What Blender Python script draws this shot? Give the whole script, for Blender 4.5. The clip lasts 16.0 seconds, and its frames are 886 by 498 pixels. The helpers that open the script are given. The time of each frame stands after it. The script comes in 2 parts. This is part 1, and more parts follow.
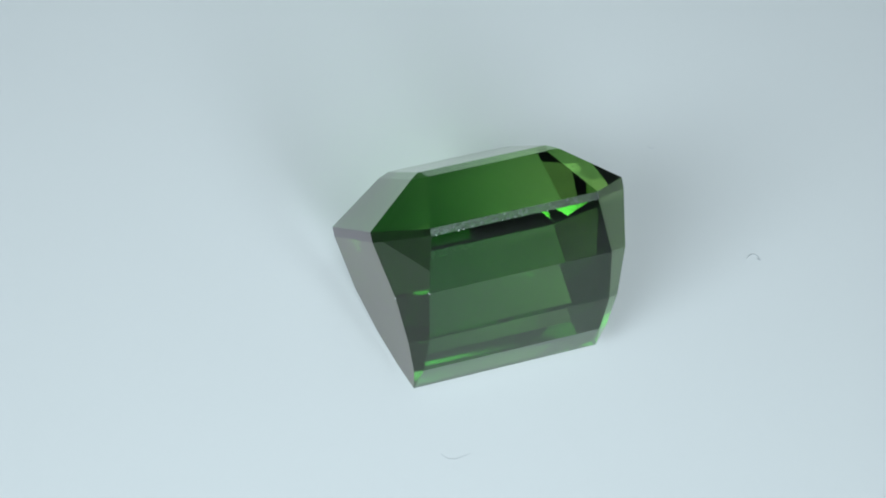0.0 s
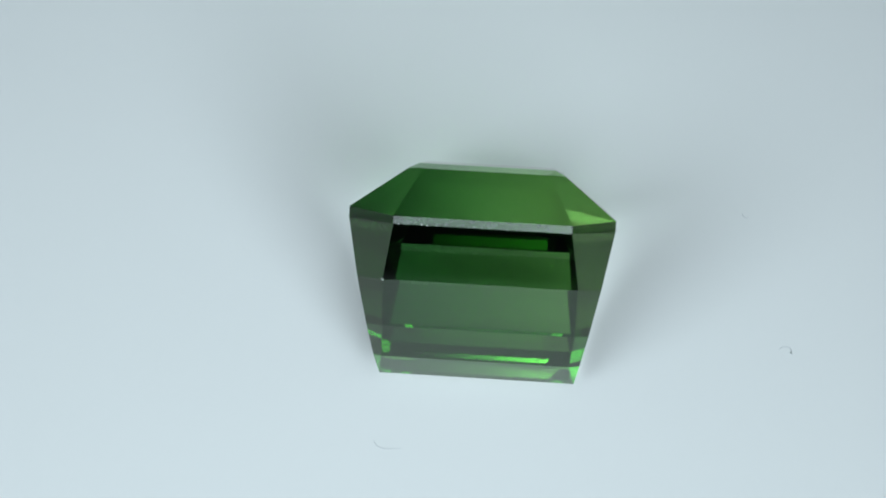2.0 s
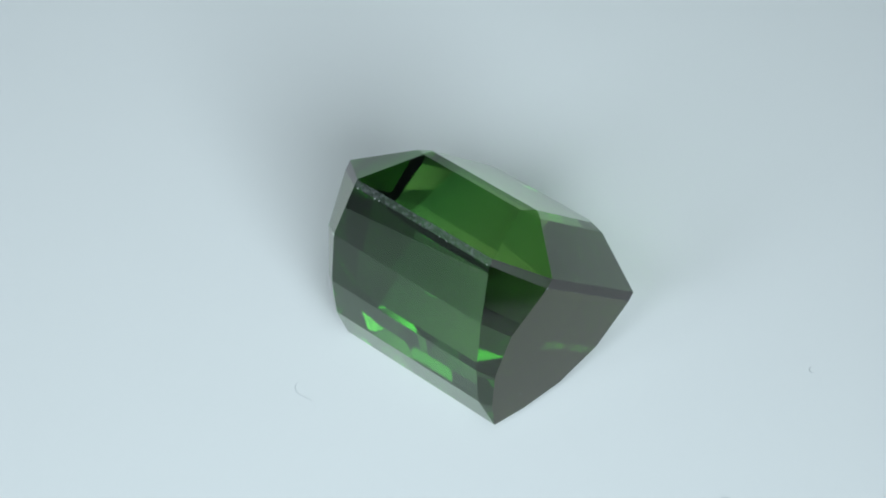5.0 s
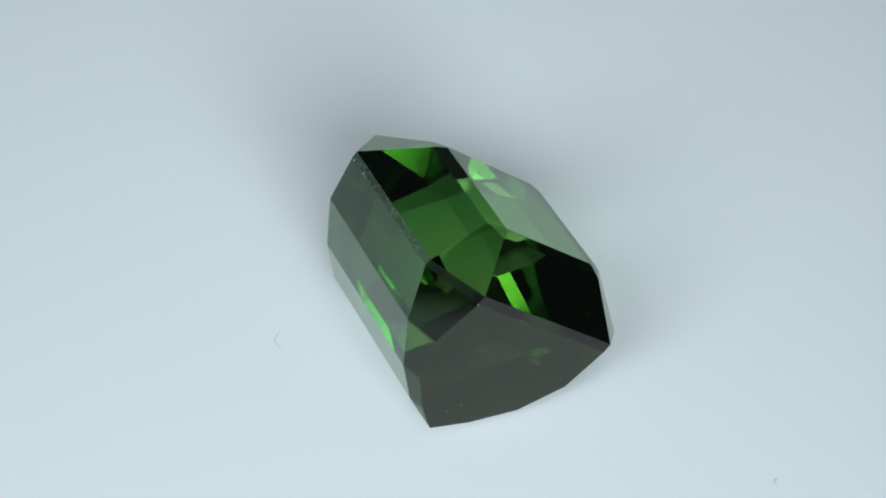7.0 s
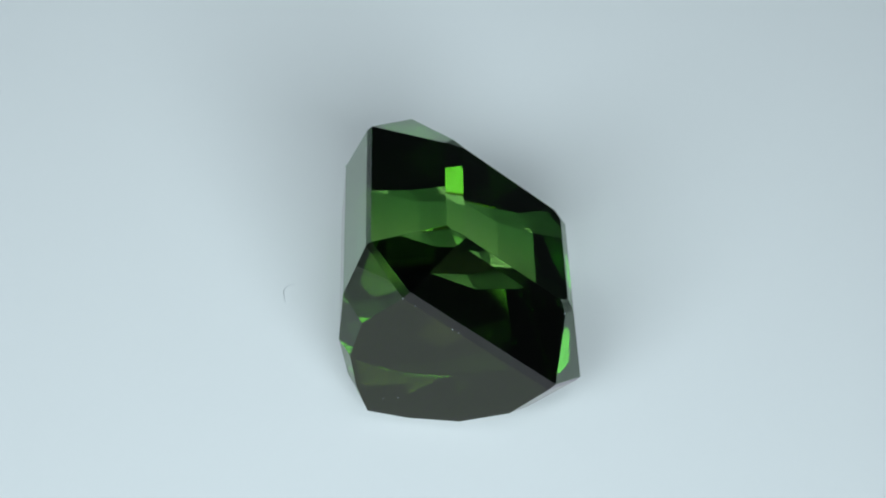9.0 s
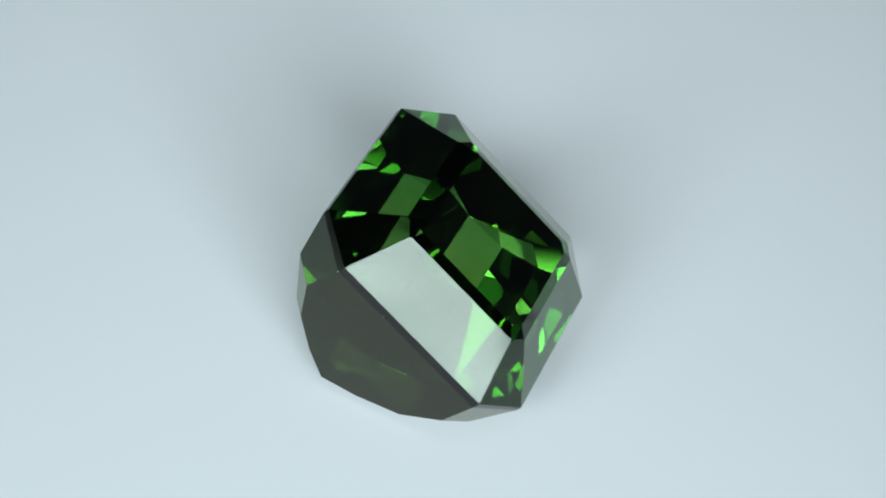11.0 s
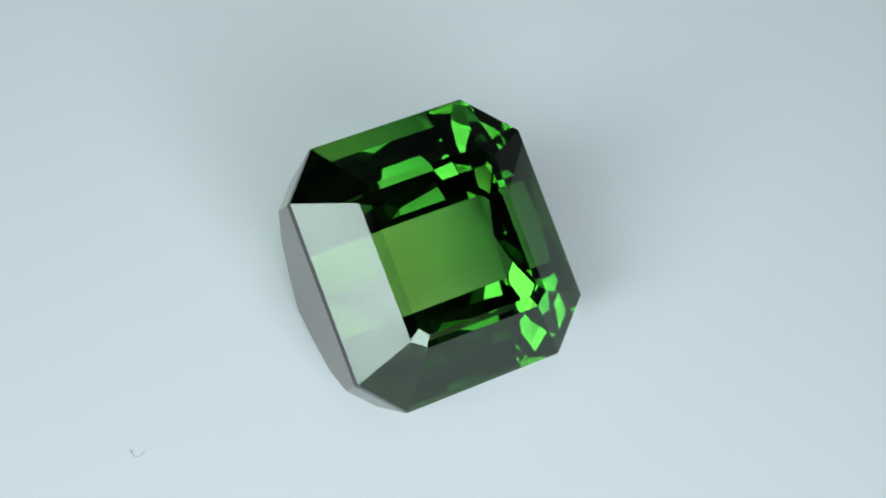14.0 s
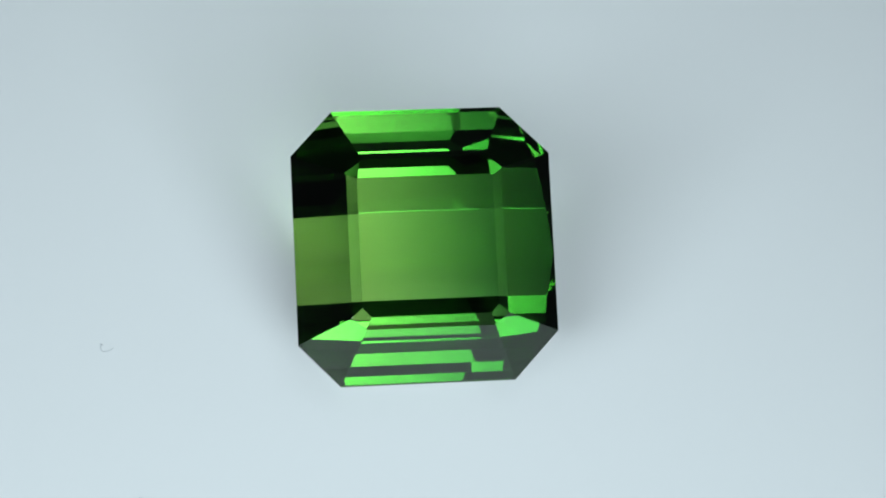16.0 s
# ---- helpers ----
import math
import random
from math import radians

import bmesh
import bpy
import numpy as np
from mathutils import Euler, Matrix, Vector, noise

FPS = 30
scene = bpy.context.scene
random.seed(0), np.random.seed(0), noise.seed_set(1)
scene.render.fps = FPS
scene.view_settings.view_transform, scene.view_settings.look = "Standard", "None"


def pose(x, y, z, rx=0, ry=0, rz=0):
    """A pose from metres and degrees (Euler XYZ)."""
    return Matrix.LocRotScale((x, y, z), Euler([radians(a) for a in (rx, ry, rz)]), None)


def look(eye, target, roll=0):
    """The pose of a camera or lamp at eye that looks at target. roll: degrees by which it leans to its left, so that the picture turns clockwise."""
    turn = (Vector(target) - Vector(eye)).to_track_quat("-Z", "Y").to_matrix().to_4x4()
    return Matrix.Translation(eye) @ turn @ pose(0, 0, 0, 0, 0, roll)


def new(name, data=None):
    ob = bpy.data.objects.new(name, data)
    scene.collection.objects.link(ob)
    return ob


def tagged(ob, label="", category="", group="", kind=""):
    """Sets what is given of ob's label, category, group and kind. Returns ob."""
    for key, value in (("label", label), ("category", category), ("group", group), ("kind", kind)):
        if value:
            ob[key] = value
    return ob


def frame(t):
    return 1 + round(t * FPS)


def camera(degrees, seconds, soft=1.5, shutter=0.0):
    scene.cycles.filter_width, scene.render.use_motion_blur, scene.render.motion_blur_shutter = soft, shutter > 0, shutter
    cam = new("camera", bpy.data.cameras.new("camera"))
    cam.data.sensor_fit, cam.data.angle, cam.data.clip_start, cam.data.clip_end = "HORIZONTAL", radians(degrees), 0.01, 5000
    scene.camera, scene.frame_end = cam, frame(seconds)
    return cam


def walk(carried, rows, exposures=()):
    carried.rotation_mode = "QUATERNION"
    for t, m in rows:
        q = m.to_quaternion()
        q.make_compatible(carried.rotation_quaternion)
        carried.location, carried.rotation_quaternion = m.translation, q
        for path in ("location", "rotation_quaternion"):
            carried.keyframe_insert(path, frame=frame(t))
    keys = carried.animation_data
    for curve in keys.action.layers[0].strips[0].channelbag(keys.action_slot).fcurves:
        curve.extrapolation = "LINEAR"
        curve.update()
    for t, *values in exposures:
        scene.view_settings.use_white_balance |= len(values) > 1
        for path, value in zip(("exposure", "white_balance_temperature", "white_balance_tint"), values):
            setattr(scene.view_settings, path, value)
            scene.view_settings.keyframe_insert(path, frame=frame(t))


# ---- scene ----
# One unit of the cutting plan is 0.085 mm: the stone is about 10 mm across.
U = 0.000085
LENS = 24.32
EYE = (-3.90 * U, -695.3 * U, 713.4 * U)
TARGET = (-3.90 * U, 29.4 * U, 24.34 * U)
ROLL = 2.59

cam = camera(LENS, 16.0, soft=1.9)
walk(cam, [(0.0, look(EYE, TARGET, ROLL)), (16.0, look(EYE, TARGET, ROLL))])

# ---- light: two soft panels in front of the stone, either side of the camera, a dimmer one overhead and an added rear fill, in a dim room ----
world = bpy.data.worlds.new("room_air")
scene.world = world
world.use_nodes = True
world.node_tree.nodes["Background"].inputs[0].default_value = (0.80, 0.90, 1.0, 1)
world.node_tree.nodes["Background"].inputs[1].default_value = 0.05


def panel(name, az, el, dist, wide, high, glow, tint, fade=0.3, lean=0):
    """A soft light panel with rounded corners at an azimuth (0 towards the camera, 90 to its right) and elevation as seen from the stone.
    wide, high: degrees. glow: its radiance in the middle; its diffuser fades out over the outer part, fade, of its half width."""
    a, e = radians(az), radians(el)
    spot = (dist * math.sin(a) * math.cos(e), -dist * math.cos(a) * math.cos(e), dist * math.sin(e) + 0.004)
    data = bpy.data.lights.new(name, "AREA")
    sx, sy = 2 * dist * max(math.cos(e), 0.5) * math.tan(radians(wide / 2)), 2 * dist * math.tan(radians(high / 2))
    data.shape, data.size, data.size_y, data.color = "RECTANGLE", sx, sy, tint
    data.energy = glow * math.pi * sx * sy
    data.use_nodes = True
    nt = data.node_tree
    geo = nt.nodes.new("ShaderNodeNewGeometry")
    off = nt.nodes.new("ShaderNodeVectorMath")
    off.operation = "SUBTRACT"
    off.inputs[1].default_value = (0.5, 0.5, 0)
    flat = nt.nodes.new("ShaderNodeVectorMath")
    flat.operation = "MULTIPLY"
    flat.inputs[1].default_value = (1, 1, 0)
    square = nt.nodes.new("ShaderNodeVectorMath")
    square.operation = "MULTIPLY"
    size = nt.nodes.new("ShaderNodeVectorMath")
    size.operation = "LENGTH"
    root = nt.nodes.new("ShaderNodeMath")
    root.operation = "SQRT"
    fall = nt.nodes.new("ShaderNodeMapRange")
    fall.interpolation_type = "SMOOTHSTEP"
    fall.inputs["From Min"].default_value, fall.inputs["From Max"].default_value = 0.5 * (1 - fade), 0.5
    fall.inputs["To Min"].default_value, fall.inputs["To Max"].default_value = 1.0, 0.0
    nt.links.new(geo.outputs["Parametric"], off.inputs[0])
    nt.links.new(off.outputs[0], flat.inputs[0])
    nt.links.new(flat.outputs[0], square.inputs[0])
    nt.links.new(flat.outputs[0], square.inputs[1])
    nt.links.new(square.outputs[0], size.inputs[0])
    nt.links.new(size.outputs["Value"], root.inputs[0])
    nt.links.new(root.outputs[0], fall.inputs["Value"])
    # the cloth of the diffuser is a little uneven
    cloth = nt.nodes.new("ShaderNodeTexNoise")
    cloth.inputs["Scale"].default_value, cloth.inputs["Detail"].default_value = 5.0, 2.0
    nt.links.new(geo.outputs["Parametric"], cloth.inputs["Vector"])
    weave = nt.nodes.new("ShaderNodeMapRange")
    weave.inputs["From Min"].default_value, weave.inputs["From Max"].default_value = 0.35, 0.65
    weave.inputs["To Min"].default_value, weave.inputs["To Max"].default_value = 0.78, 1.12
    nt.links.new(cloth.outputs["Fac"], weave.inputs["Value"])
    glowing = nt.nodes.new("ShaderNodeMath")
    glowing.operation = "MULTIPLY"
    nt.links.new(fall.outputs[0], glowing.inputs[0])
    nt.links.new(weave.outputs[0], glowing.inputs[1])
    nt.links.new(glowing.outputs[0], nt.nodes["Emission"].inputs["Strength"])
    ob = new(name, data)
    ob.matrix_world = look(spot, (0, 0, 0.004), lean)
    return ob


COOL = (0.80, 0.96, 1.03)
panel("softbox_lamp", -31.0, 34.3, 0.26, 45.0, 22.0, 7.4, COOL, 0.25, 33)
panel("softbox_lamp", 15.8, 28.0, 0.26, 38.0, 25.0, 8.0, COOL, 0.1, -28)
panel("overhead_panel", 25, 68, 0.50, 44, 16, 4.4, COOL, 0.5)
# dim fill added overhead, standing in for the glow of the ceiling
panel("overhead_panel", 165, 74, 0.70, 40, 24, 0.5, COOL, 0.5)
scene.view_settings.exposure = 0.0


# ---- materials ----
def material(name):
    m = bpy.data.materials.new(name)
    m.use_nodes = True
    nt = m.node_tree
    nt.nodes.clear()
    return m, nt, nt.nodes.new("ShaderNodeOutputMaterial")


def node(nt, kind, **inputs):
    n = nt.nodes.new(kind)
    for k, v in inputs.items():
        n.inputs[k.replace("_", " ")].default_value = v
    return n


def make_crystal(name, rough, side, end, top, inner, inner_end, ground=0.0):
    """Tourmaline: a clear crystal, deep olive along its long axis and lighter across it. The light lost inside
    is put into each facet's tint by its normal: olive ends, paler sides, palest crown and base. inner, inner_end:
    the tint laid on each inner reflection at the sides and at the ends, for colour lost on the way."""
    m, nt, out = material(name)

    def mix_colour(a, b):
        n = nt.nodes.new("ShaderNodeMix")
        n.data_type = "RGBA"
        for k, c in ((6, a), (7, b)):
            if c:
                n.inputs[k].default_value = (*c, 1)
        return n

    def maths(kind, a, b):
        n = nt.nodes.new("ShaderNodeMath")
        n.operation = kind
        nt.links.new(a, n.inputs[0])
        n.inputs[1].default_value = b
        return n.outputs[0]

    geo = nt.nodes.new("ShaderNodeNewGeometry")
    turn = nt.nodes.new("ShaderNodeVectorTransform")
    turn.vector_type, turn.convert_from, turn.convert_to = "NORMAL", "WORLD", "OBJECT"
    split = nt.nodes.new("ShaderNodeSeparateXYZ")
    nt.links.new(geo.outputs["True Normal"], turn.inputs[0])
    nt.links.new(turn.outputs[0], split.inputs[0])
    # facet direction sets the tint, standing in for how deep light travels inside
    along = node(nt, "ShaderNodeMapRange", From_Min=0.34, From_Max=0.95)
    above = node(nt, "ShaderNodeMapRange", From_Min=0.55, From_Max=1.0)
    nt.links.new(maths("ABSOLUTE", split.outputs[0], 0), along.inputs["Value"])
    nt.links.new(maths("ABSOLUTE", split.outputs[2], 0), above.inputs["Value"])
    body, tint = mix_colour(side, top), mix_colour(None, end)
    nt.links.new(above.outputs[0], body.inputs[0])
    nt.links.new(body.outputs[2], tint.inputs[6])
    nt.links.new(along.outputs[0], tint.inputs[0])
    # colour zoning: the crystal grew paler and yellower towards one end
    spot = nt.nodes.new("ShaderNodeTexCoord")
    where = nt.nodes.new("ShaderNodeSeparateXYZ")
    zone = node(nt, "ShaderNodeMapRange", From_Min=-42 * U, From_Max=46 * U)
    shade = mix_colour((0.46, 0.60, 0.52), (1.30, 1.10, 1.06))
    zoned = nt.nodes.new("ShaderNodeVectorMath")
    zoned.operation = "MULTIPLY"
    nt.links.new(spot.outputs["Object"], where.inputs[0])
    nt.links.new(where.outputs[0], zone.inputs["Value"])
    nt.links.new(zone.outputs[0], shade.inputs[0])
    nt.links.new(tint.outputs[2], zoned.inputs[0])
    nt.links.new(shade.outputs[2], zoned.inputs[1])
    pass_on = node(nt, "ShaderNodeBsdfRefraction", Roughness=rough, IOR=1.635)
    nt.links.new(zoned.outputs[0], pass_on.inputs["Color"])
    turn_back = node(nt, "ShaderNodeBsdfGlossy", Roughness=rough)
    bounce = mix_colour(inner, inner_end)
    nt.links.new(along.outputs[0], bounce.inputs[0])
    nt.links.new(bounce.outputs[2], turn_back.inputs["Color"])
    polish = node(nt, "ShaderNodeBsdfGlossy", Color=(1, 0.87, 0.98, 1), Roughness=rough)
    fres = node(nt, "ShaderNodeFresnel", IOR=1.635)
    facing = node(nt, "ShaderNodeLayerWeight", Blend=0.5)
    gloss = nt.nodes.new("ShaderNodeMath")
    gloss.operation = "MULTIPLY_ADD"
    gloss.inputs[1].default_value, gloss.inputs[2].default_value = 0.80, 0.053
    nt.links.new(maths("POWER", facing.outputs["Facing"], 5.0), gloss.inputs[0])
    stone_mix, skin_mix = nt.nodes.new("ShaderNodeMixShader"), nt.nodes.new("ShaderNodeMixShader")
    nt.links.new(fres.outputs[0], stone_mix.inputs[0])
    nt.links.new(pass_on.outputs[0], stone_mix.inputs[1])
    nt.links.new(turn_back.outputs[0], stone_mix.inputs[2])
    nt.links.new(gloss.outputs[0], skin_mix.inputs[0])
    nt.links.new(stone_mix.outputs[0], skin_mix.inputs[1])
    nt.links.new(polish.outputs[0], skin_mix.inputs[2])
    last = skin_mix
    if ground:
        # unpolished, finely chipped stone scatters light at its surface
        tex = nt.nodes.new("ShaderNodeTexCoord")
        chips = node(nt, "ShaderNodeTexNoise", Scale=5200.0, Detail=5.0, Roughness=0.75)
        nt.links.new(tex.outputs["Object"], chips.inputs["Vector"])
        fleck = node(nt, "ShaderNodeMapRange", From_Min=0.42, From_Max=0.62, To_Min=0.1, To_Max=ground)
        nt.links.new(chips.outputs["Fac"], fleck.inputs["Value"])
        across = nt.nodes.new("ShaderNodeMath")
        across.operation = "MULTIPLY_ADD"
        across.use_clamp = True
        across.inputs[1].default_value, across.inputs[2].default_value = -1.6, 1.0
        nt.links.new(along.outputs[0], across.inputs[0])
        share = nt.nodes.new("ShaderNodeMath")
        share.operation = "MULTIPLY"
        nt.links.new(fleck.outputs[0], share.inputs[0])
        nt.links.new(across.outputs[0], share.inputs[1])
        powder = node(nt, "ShaderNodeBsdfDiffuse", Color=(0.36, 0.42, 0.38, 1))
        last = nt.nodes.new("ShaderNodeMixShader")
        nt.links.new(share.outputs[0], last.inputs[0])
        nt.links.new(skin_mix.outputs[0], last.inputs[1])
        nt.links.new(powder.outputs[0], last.inputs[2])
    nt.links.new(last.outputs[0], out.inputs[0])
    return m


def make_plain(name, colour, rough, grain=0.04, size=900.0, bump=0.0):
    m, nt, out = material(name)
    bsdf = node(nt, "ShaderNodeBsdfPrincipled", Roughness=rough)
    tex = nt.nodes.new("ShaderNodeTexCoord")
    fine = node(nt, "ShaderNodeTexNoise", Scale=size, Detail=4.0)
    broad = node(nt, "ShaderNodeTexNoise", Scale=size / 40, Detail=2.0)
    add = nt.nodes.new("ShaderNodeMath")
    add.operation = "MULTIPLY_ADD"
    add.inputs[1].default_value = 0.5
    ramp = nt.nodes.new("ShaderNodeMapRange")
    ramp.inputs["From Min"].default_value, ramp.inputs["From Max"].default_value = 0.45, 1.05
    ramp.inputs["To Min"].default_value, ramp.inputs["To Max"].default_value = 1 - grain, 1 + grain
    tone = nt.nodes.new("ShaderNodeVectorMath")
    tone.operation = "SCALE"
    tone.inputs[0].default_value = colour
    for n in (fine, broad):
        nt.links.new(tex.outputs["Object"], n.inputs["Vector"])
    nt.links.new(fine.outputs["Fac"], add.inputs[0])
    nt.links.new(broad.outputs["Fac"], add.inputs[2])
    nt.links.new(add.outputs[0], ramp.inputs["Value"])
    nt.links.new(ramp.outputs[0], tone.inputs["Scale"])
    nt.links.new(tone.outputs[0], bsdf.inputs["Base Color"])
    if bump:
        b = node(nt, "ShaderNodeBump", Strength=bump, Distance=0.00002)
        nt.links.new(fine.outputs["Fac"], b.inputs["Height"])
        nt.links.new(b.outputs[0], bsdf.inputs["Normal"])
    nt.links.new(bsdf.outputs[0], out.inputs[0])
    return m


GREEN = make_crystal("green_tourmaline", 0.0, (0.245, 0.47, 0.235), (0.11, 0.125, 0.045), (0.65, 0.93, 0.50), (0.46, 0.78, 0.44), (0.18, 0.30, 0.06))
FROST = make_crystal("frosted_tourmaline", 0.22, (0.30, 0.50, 0.28), (0.10, 0.12, 0.06), (0.30, 0.50, 0.28), (0.2, 0.3, 0.2), (0.1, 0.14, 0.06), 0.28)
SHEET = make_plain("white_card", (0.80, 0.80, 0.80), 0.6, 0.008, 90.0)
ROOM = make_plain("dim_room_paint", (0.30, 0.305, 0.31), 0.8, 0.08, 40.0)
FLUFF = make_plain("grey_fibre", (0.66, 0.67, 0.69), 0.9, 0.1, 4000.0)
CHIP = make_plain("chipped_edge", (0.62, 0.68, 0.62), 0.6, 0.2, 9000.0)


# ---- helpers for meshes ----
def part(name, bm, mat, parent=None, label=""):
    mesh = bpy.data.meshes.new(name)
    bm.to_mesh(mesh)
    bm.free()
    for m in (mat if isinstance(mat, (list, tuple)) else [mat]):
        mesh.materials.append(m)
    ob = new(name, mesh)
    if parent:
        ob.parent = parent
    if label:
        tagged(ob, label)
    return ob


def slab(x0, x1, y0, y1, z0, z1):
    bm = bmesh.new()
    bmesh.ops.create_cube(bm, size=1)
    for v in bm.verts:
        v.co = Vector(((x0, x1)[v.co.x > 0], (y0, y1)[v.co.y > 0], (z0, z1)[v.co.z > 0]))
    return bm


# ---- the setting: a white card on a table in a dim room ----
def sweep(half, front, back, radius, top, thick):
    """A sheet that lies flat, then curves up behind."""
    line = [(front, 0.0), (back - radius, 0.0)]
    for k in range(1, 13):
        a = k / 12 * math.pi / 2
        line.append((back - radius + radius * math.sin(a), radius - radius * math.cos(a)))
    line.append((back, top))
    bm = bmesh.new()
    rings = []
    for k, (y, z) in enumerate(line):
        y0, z0 = line[max(k - 1, 0)]
        y1, z1 = line[min(k + 1, len(line) - 1)]
        n = Vector((z1 - z0, y0 - y1)).normalized() * thick
        rings.append([bm.verts.new((x, y + dy, z + dz)) for x, dy, dz in ((-half, 0, 0), (half, 0, 0), (half, n.x, n.y), (-half, n.x, n.y))])
    for a, b in zip(rings, rings[1:]):
        for i in range(4):
            f = bm.faces.new((a[i], a[(i + 1) % 4], b[(i + 1) % 4], b[i]))
            f.smooth = i == 0
    bm.faces.new(rings[0])
    bm.faces.new(rings[-1])
    bmesh.ops.recalc_face_normals(bm, faces=bm.faces[:])
    return bm


tagged(part("floor", sweep(0.06, -0.036, 0.30, 0.10, 0.16, 0.002), SHEET), "plain matt white display sheet curving up behind the stone", "floor", kind="structure")
tagged(part("table_top", slab(-0.60, 0.60, -0.60, 0.60, -0.03, -0.003), ROOM), "plain dim grey table top under the white sheet", "table top", kind="structure")
for name, box in (("wall_north", (-0.62, 0.62, 0.60, 0.62)), ("wall_south", (-0.62, 0.62, -0.62, -0.60)),
                  ("wall_east", (0.60, 0.62, -0.60, 0.60)), ("wall_west", (-0.62, -0.60, -0.60, 0.60))):
    tagged(part(name, slab(*box, -0.03, 0.80), ROOM), "plain dim grey wall around the display sheet", "wall", kind="structure")
tagged(part("ceiling", slab(-0.62, 0.62, -0.62, 0.62, 0.80, 0.82), ROOM), "plain dim grey ceiling over the display sheet", "ceiling", kind="structure")


# ---- the stone: an octagonal step cut, made facet by facet from its cutting plan ----
PHI = 0.764
TIERS = {  # level of the end and side edges, end +/-, side +/-, corners ++ +- -+ --
    "girdle": (1.2, -1.2, 58.8, 60.2, 62.3, 63.9, 72.1, 72.6, 71.7, 72.2),
    "crown": (19.7, 19.7, 35.2, 35.0, 38.3, 38.6, 47.8, 47.3, 47.7, 47.6),
    "table": (21.9, 21.9, 30.6, 30.6, 32.9, 29.7, 42.0, 42.4, 42.2, 42.0),
}
GIRDLE = 4.8
STEPS = (  # pavilion: level, side +/-, corners ++ +- -+ --
    (-29.75, 55.3, 55.3, 69.3, 69.7, 69.4, 69.1),
    (-51.9, 39.7, 39.0, 59.1, 58.5, 58.1, 57.9),
    (-67.6, 21.2, 20.4, 45.1, 44.6, 44.9, 46.0),
)
KEEL = -77.7
END_SLOPE = (0.182, 0.194)


def cutting_plan():
    """The flat faces of the stone: a list of (points on the face, whether it is left rough)."""
    c, s = math.cos(PHI), math.sin(PHI)
    p = {}
    for i, su in enumerate((1, -1)):
        for j, sv in enumerate((1, -1)):
            for n, (we, ws, *o) in TIERS.items():
                a, b, d = o[i], o[2 + j], o[4 + 2 * i + j]
                p[n, su, sv, "end"] = Vector((su * a, sv * (d - a * c) / s, we))
                p[n, su, sv, "side"] = Vector((su * (d - b * s) / c, sv * b, ws))
            for q, deep in (("end", GIRDLE), ("side", GIRDLE - 1.4)):
                p["under", su, sv, q] = p["girdle", su, sv, q] - Vector((0, 0, deep))
            edge = TIERS["girdle"][2 + i]
            drop = GIRDLE - TIERS["girdle"][0]
            for k, (w, *o) in enumerate(STEPS):
                a, b, d = edge - END_SLOPE[i] * (-w - drop), o[j], o[2 + 2 * i + j]
                p[k, su, sv, "end"] = Vector((su * a, sv * (d - a * c) / s, w))
                p[k, su, sv, "side"] = Vector((su * (d - b * s) / c, sv * b, w))
            for q in ("end", "side"):
                p["keel", su, sv, q] = Vector((su * (edge - END_SLOPE[i] * (-KEEL - drop)), 0, KEEL))
    faces = [([p["table", su, sv, q] for su in (1, -1) for sv in (1, -1) for q in ("end", "side")], False)]
    rows = ["table", "crown", "girdle", "under", 0, 1, 2, "keel"]
    for hi, lo in zip(rows, rows[1:]):
        rough = hi == "girdle"
        for sv in (1, -1):
            faces.append(([p[r, su, sv, "side"] for r in (hi, lo) for su in (1, -1)], rough))
            for su in (1, -1):
                faces.append(([p[r, su, sv, q] for r in (hi, lo) for q in ("end", "side")], rough))
        if hi in ("table", "crown", "girdle"):
            for su in (1, -1):
                faces.append(([p[r, su, sv, "end"] for r in (hi, lo) for sv in (1, -1)], rough))
    for su in (1, -1):
        faces.append(([p[r, su, sv, "end"] for r in rows[3:] for sv in (1, -1)], False))
    return faces, p


def cut_stone():
    """The stone cut out of a block, plane by plane; each face remembers its storey: 0 crown, 1 girdle, 2 pavilion, 3 table."""
    faces, _ = cutting_plan()
    bm = bmesh.new()
    bmesh.ops.create_cube(bm, size=400)
    core = Vector((0, 0, -20))
    storey = bm.faces.layers.int.new("storey")
    for pts, rough in faces:
        mid = sum(pts, Vector()) / len(pts)
        arr = np.array([q - mid for q in pts])
        n = Vector(np.linalg.svd(arr)[2][2])
        if n.dot(mid - core) < 0:
            n.negate()
        cut = bmesh.ops.bisect_plane(bm, geom=bm.verts[:] + bm.edges[:] + bm.faces[:], dist=0.0005, plane_co=mid, plane_no=n, clear_outer=True)
        edges = [e for e in cut["geom_cut"] if isinstance(e, bmesh.types.BMEdge)]
        if len(edges) > 2:
            for f in bmesh.ops.edgeloop_fill(bm, edges=edges)["faces"]:
                f[storey] = 1 if rough else 3 if n.z > 0.99 else 0 if mid.z > 0 else 2
    bmesh.ops.recalc_face_normals(bm, faces=bm.faces[:])
    bmesh.ops.scale(bm, vec=(U, U, U), verts=bm.verts[:])
    return bm


def facets_of(bm, k):
    """Each flat face of a storey, as a mesh of its own."""
    layer = bm.faces.layers.int["storey"]
    for f in bm.faces:
        if f[layer] == k:
            one = bmesh.new()
            one.faces.new([one.verts.new(v.co) for v in f.verts])
            one.normal_update()
            yield f, one


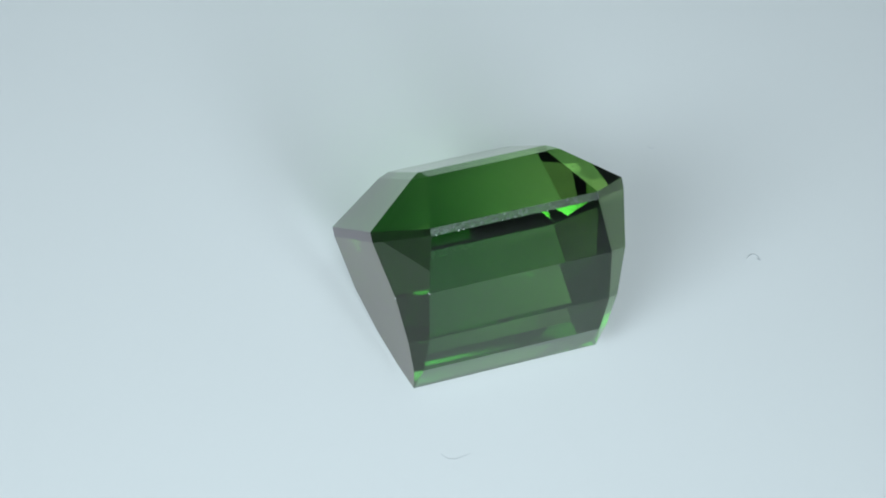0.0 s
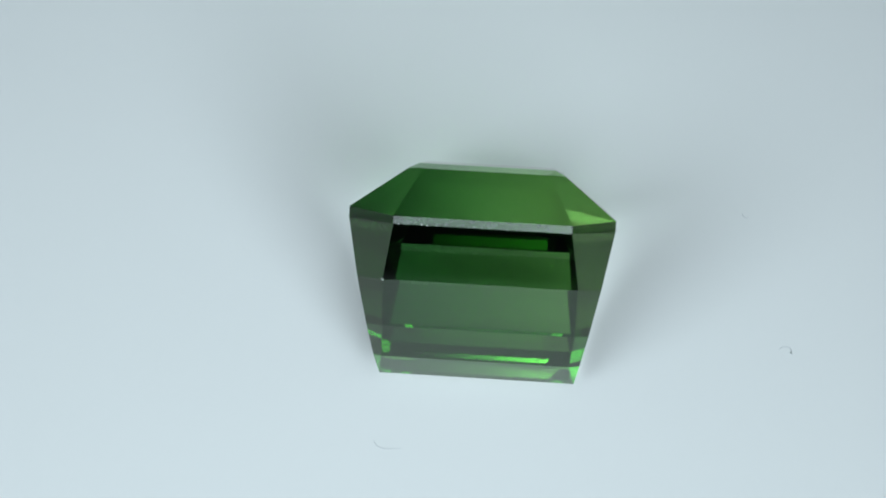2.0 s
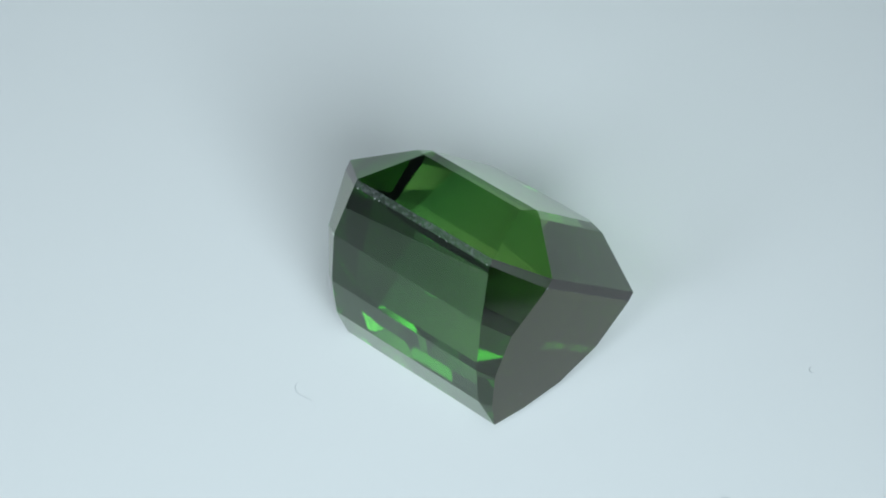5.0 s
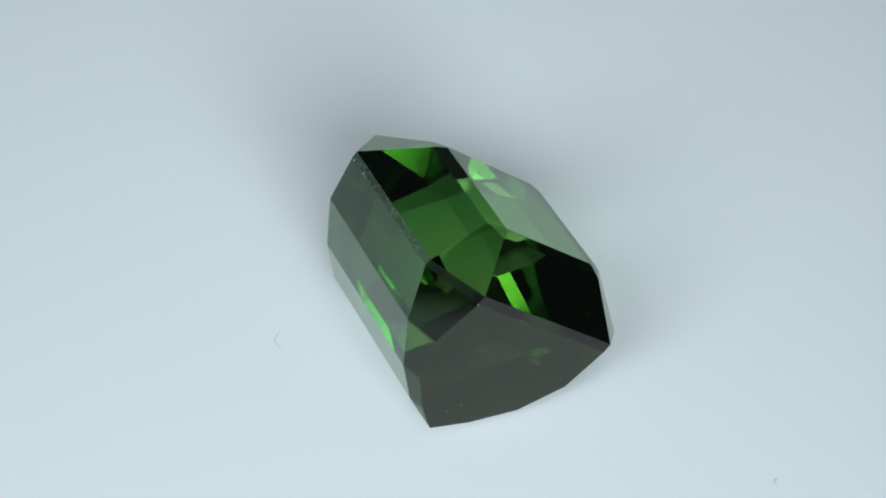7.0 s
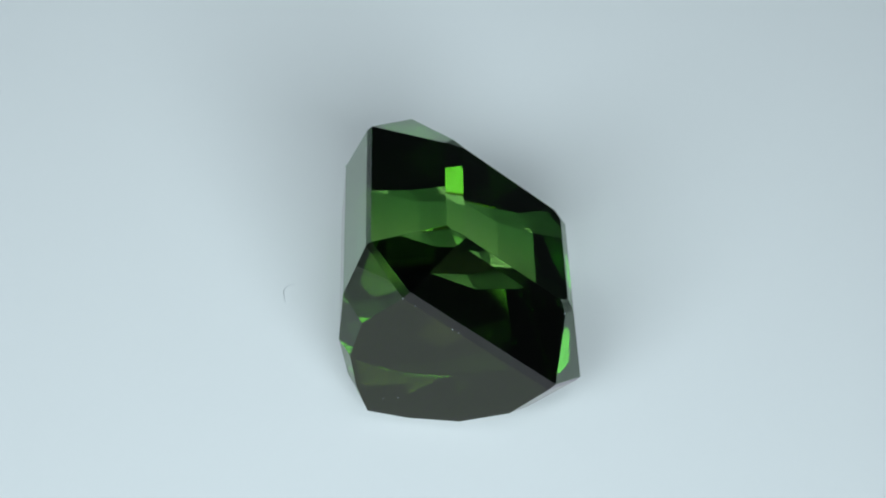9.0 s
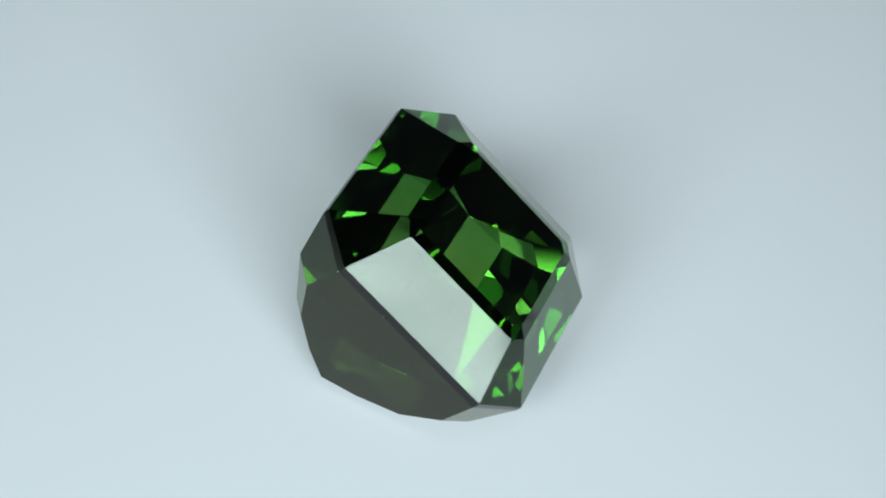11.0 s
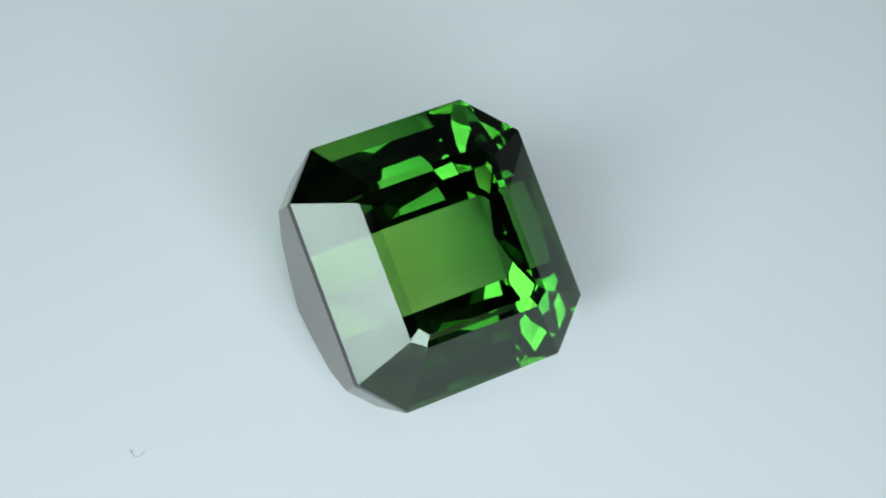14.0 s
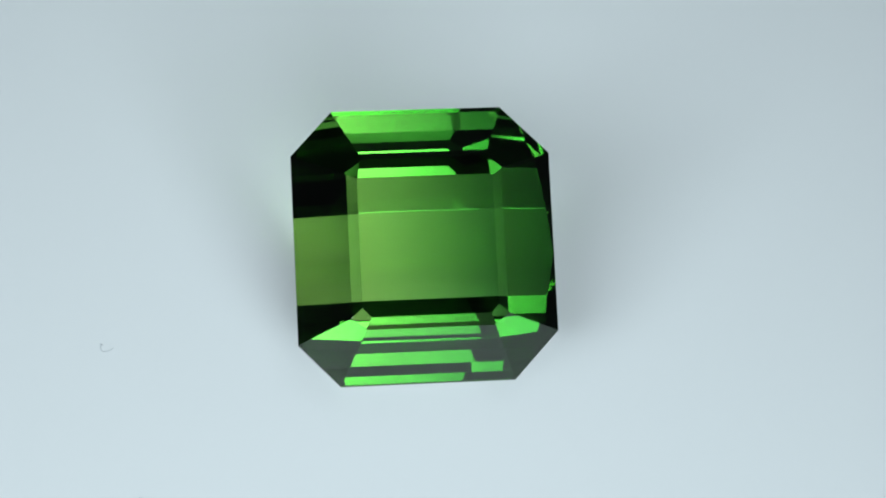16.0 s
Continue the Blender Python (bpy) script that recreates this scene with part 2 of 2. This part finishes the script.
stone = tagged(new("gemstone"), "faceted octagonal step-cut transparent green tourmaline lying on its side", "gemstone")
whole = cut_stone()
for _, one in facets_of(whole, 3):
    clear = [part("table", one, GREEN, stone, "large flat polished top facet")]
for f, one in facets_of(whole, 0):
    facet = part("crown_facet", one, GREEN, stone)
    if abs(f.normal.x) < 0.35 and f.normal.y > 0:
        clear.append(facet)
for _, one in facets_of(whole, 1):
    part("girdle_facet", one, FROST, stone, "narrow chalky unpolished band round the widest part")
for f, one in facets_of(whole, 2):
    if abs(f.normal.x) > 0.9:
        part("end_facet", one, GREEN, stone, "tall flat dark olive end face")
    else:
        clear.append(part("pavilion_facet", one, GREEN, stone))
whole.free()
for pane in clear:  # cast no shadow, which lightens the sheet by the stone; the nearly black ends still cast one
    pane.visible_shadow = False


def flake(size, seed):
    """A tiny irregular splinter scar."""
    rng = random.Random(seed)
    bm = bmesh.new()
    bmesh.ops.create_icosphere(bm, subdivisions=1, radius=1)
    for v in bm.verts:
        v.co = Vector((v.co.x * 1.7, v.co.y, v.co.z * 0.6)) * (size * U * rng.uniform(0.6, 1.25))
    return bm


def chips():
    """Small chips along the girdle and at the step corners, and dust grains stuck to one end."""
    _, p = cutting_plan()
    rng = random.Random(4)
    edge = lambda a, b, k: a.lerp(b, k)
    a, b = p["under", 1, -1, "side"], p["under", -1, -1, "side"]
    spots = [(edge(a, b, k), rng.uniform(0.14, 0.34)) for k in (0.02, 0.05, 0.31, 0.36, 0.58, 0.81, 0.84, 0.97)]
    e, f = p["under", 1, -1, "end"], p["under", 1, 1, "end"]
    spots += [(edge(e, f, k), rng.uniform(0.14, 0.3)) for k in (0.0, 0.08, 0.33, 0.37, 0.72)]
    spots += [(p[0, -1, -1, "side"], 0.55), (p[0, -1, -1, "end"], 0.4), (p["crown", 1, 1, "end"], 0.3), (p["table", 1, 1, "end"], 0.25)]
    low = p["keel", 1, 1, "end"]
    spots += [(edge(edge(e, f, 0.62), low, 0.75), 0.28), (edge(edge(e, f, 0.4), low, 0.83), 0.2)]
    for k, (spot, size) in enumerate(spots):
        ob = part("chip", flake(size, k), CHIP, stone)
        ob.matrix_local = Matrix.Translation(spot * U) @ pose(0, 0, 0, rng.uniform(0, 90), rng.uniform(0, 90), rng.uniform(-40, 40))


chips()

# How the stone lies on the card, when the turning begins
LIE = Matrix(((0.9364, -0.2560, -0.2399, 9.73 * U), (0.3502, 0.7198, 0.5993, 16.35 * U), (0.0193, -0.6453, 0.7638, 66.2 * U), (0, 0, 0, 1)))

# The table's turn about the upright axis, in degrees
TURNS = ((0.0, 0.0), (1.5, -16.95), (4.0, -47.05), (6.5, -77.5), (8.0, -95.6), (9.2, -110.05), (11.5, -138.0), (13.0, -156.35), (14.0, -168.4), (16.0, -192.5))


def fibre(spots, thick):
    """A curled hair-thin fibre that lies on the sheet; spots in units of the cutting plan."""
    bm = bmesh.new()
    line = [Vector((x * U, y * U, (thick + 0.12 * (k % 2)) * U)) for k, (x, y) in enumerate(spots)]
    fine = []
    for k in range(len(line) - 1):
        a, b, c, d = line[max(k - 1, 0)], line[k], line[k + 1], line[min(k + 2, len(line) - 1)]
        for i in range(4):
            u = i / 4
            fine.append(0.5 * (2 * b + (c - a) * u + (2 * a - 5 * b + 4 * c - d) * u * u + (3 * b - a - 3 * c + d) * u ** 3))
    fine.append(line[-1])
    rings = []
    for k, q in enumerate(fine):
        way = (fine[min(k + 1, len(fine) - 1)] - fine[max(k - 1, 0)]).normalized()
        side = way.cross(Vector((0, 0, 1))).normalized()
        r = thick * U * (0.55 + 0.45 * math.sin(math.pi * (k + 0.5) / len(fine)))
        rings.append([bm.verts.new(q + r * (math.cos(j * math.pi / 3) * side + math.sin(j * math.pi / 3) * side.cross(way))) for j in range(6)])
    for a, b in zip(rings, rings[1:]):
        for j in range(6):
            bm.faces.new((a[j], a[(j + 1) % 6], b[(j + 1) % 6], b[j])).smooth = True
    bm.faces.new(rings[0])
    bm.faces.new(rings[-1])
    bmesh.ops.recalc_face_normals(bm, faces=bm.faces[:])
    return bm


GROUP = "dust on the sheet"
specks = [
    tagged(part("fibre", fibre([(-0.5, -80.2), (0.6, -81.8), (2.8, -83.2), (6, -83.3), (9, -81.6), (13, -79.6)], 0.13), FLUFF), "pale grey curled textile fibre lying on the white sheet", "fibre", GROUP),
    tagged(part("fibre", fibre([(149.6, 57.6), (151, 60.2), (153.6, 61.0), (155.4, 59.2), (155.8, 57.0)], 0.17), FLUFF), "small grey hooked fibre lying on the white sheet", "fibre", GROUP),
    tagged(part("fibre", fibre([(102.5, 142.5), (103.4, 140.6), (105.2, 140.0), (106.4, 141.2)], 0.13), FLUFF), "small grey curled fibre lying on the white sheet", "fibre", GROUP),
    tagged(part("dust_speck", fibre([(155.0, 58.0), (155.9, 57.2), (156.6, 57.4)], 0.30), FLUFF), "tiny dark dust speck lying on the white sheet", "dust", GROUP),
]


def motions():
    rows = [(t, pose(0, 0, 0, 0, 0, a)) for t, a in TURNS]
    walk(stone, [(t, m @ LIE) for t, m in rows])
    for speck in specks:
        walk(speck, rows)


motions()
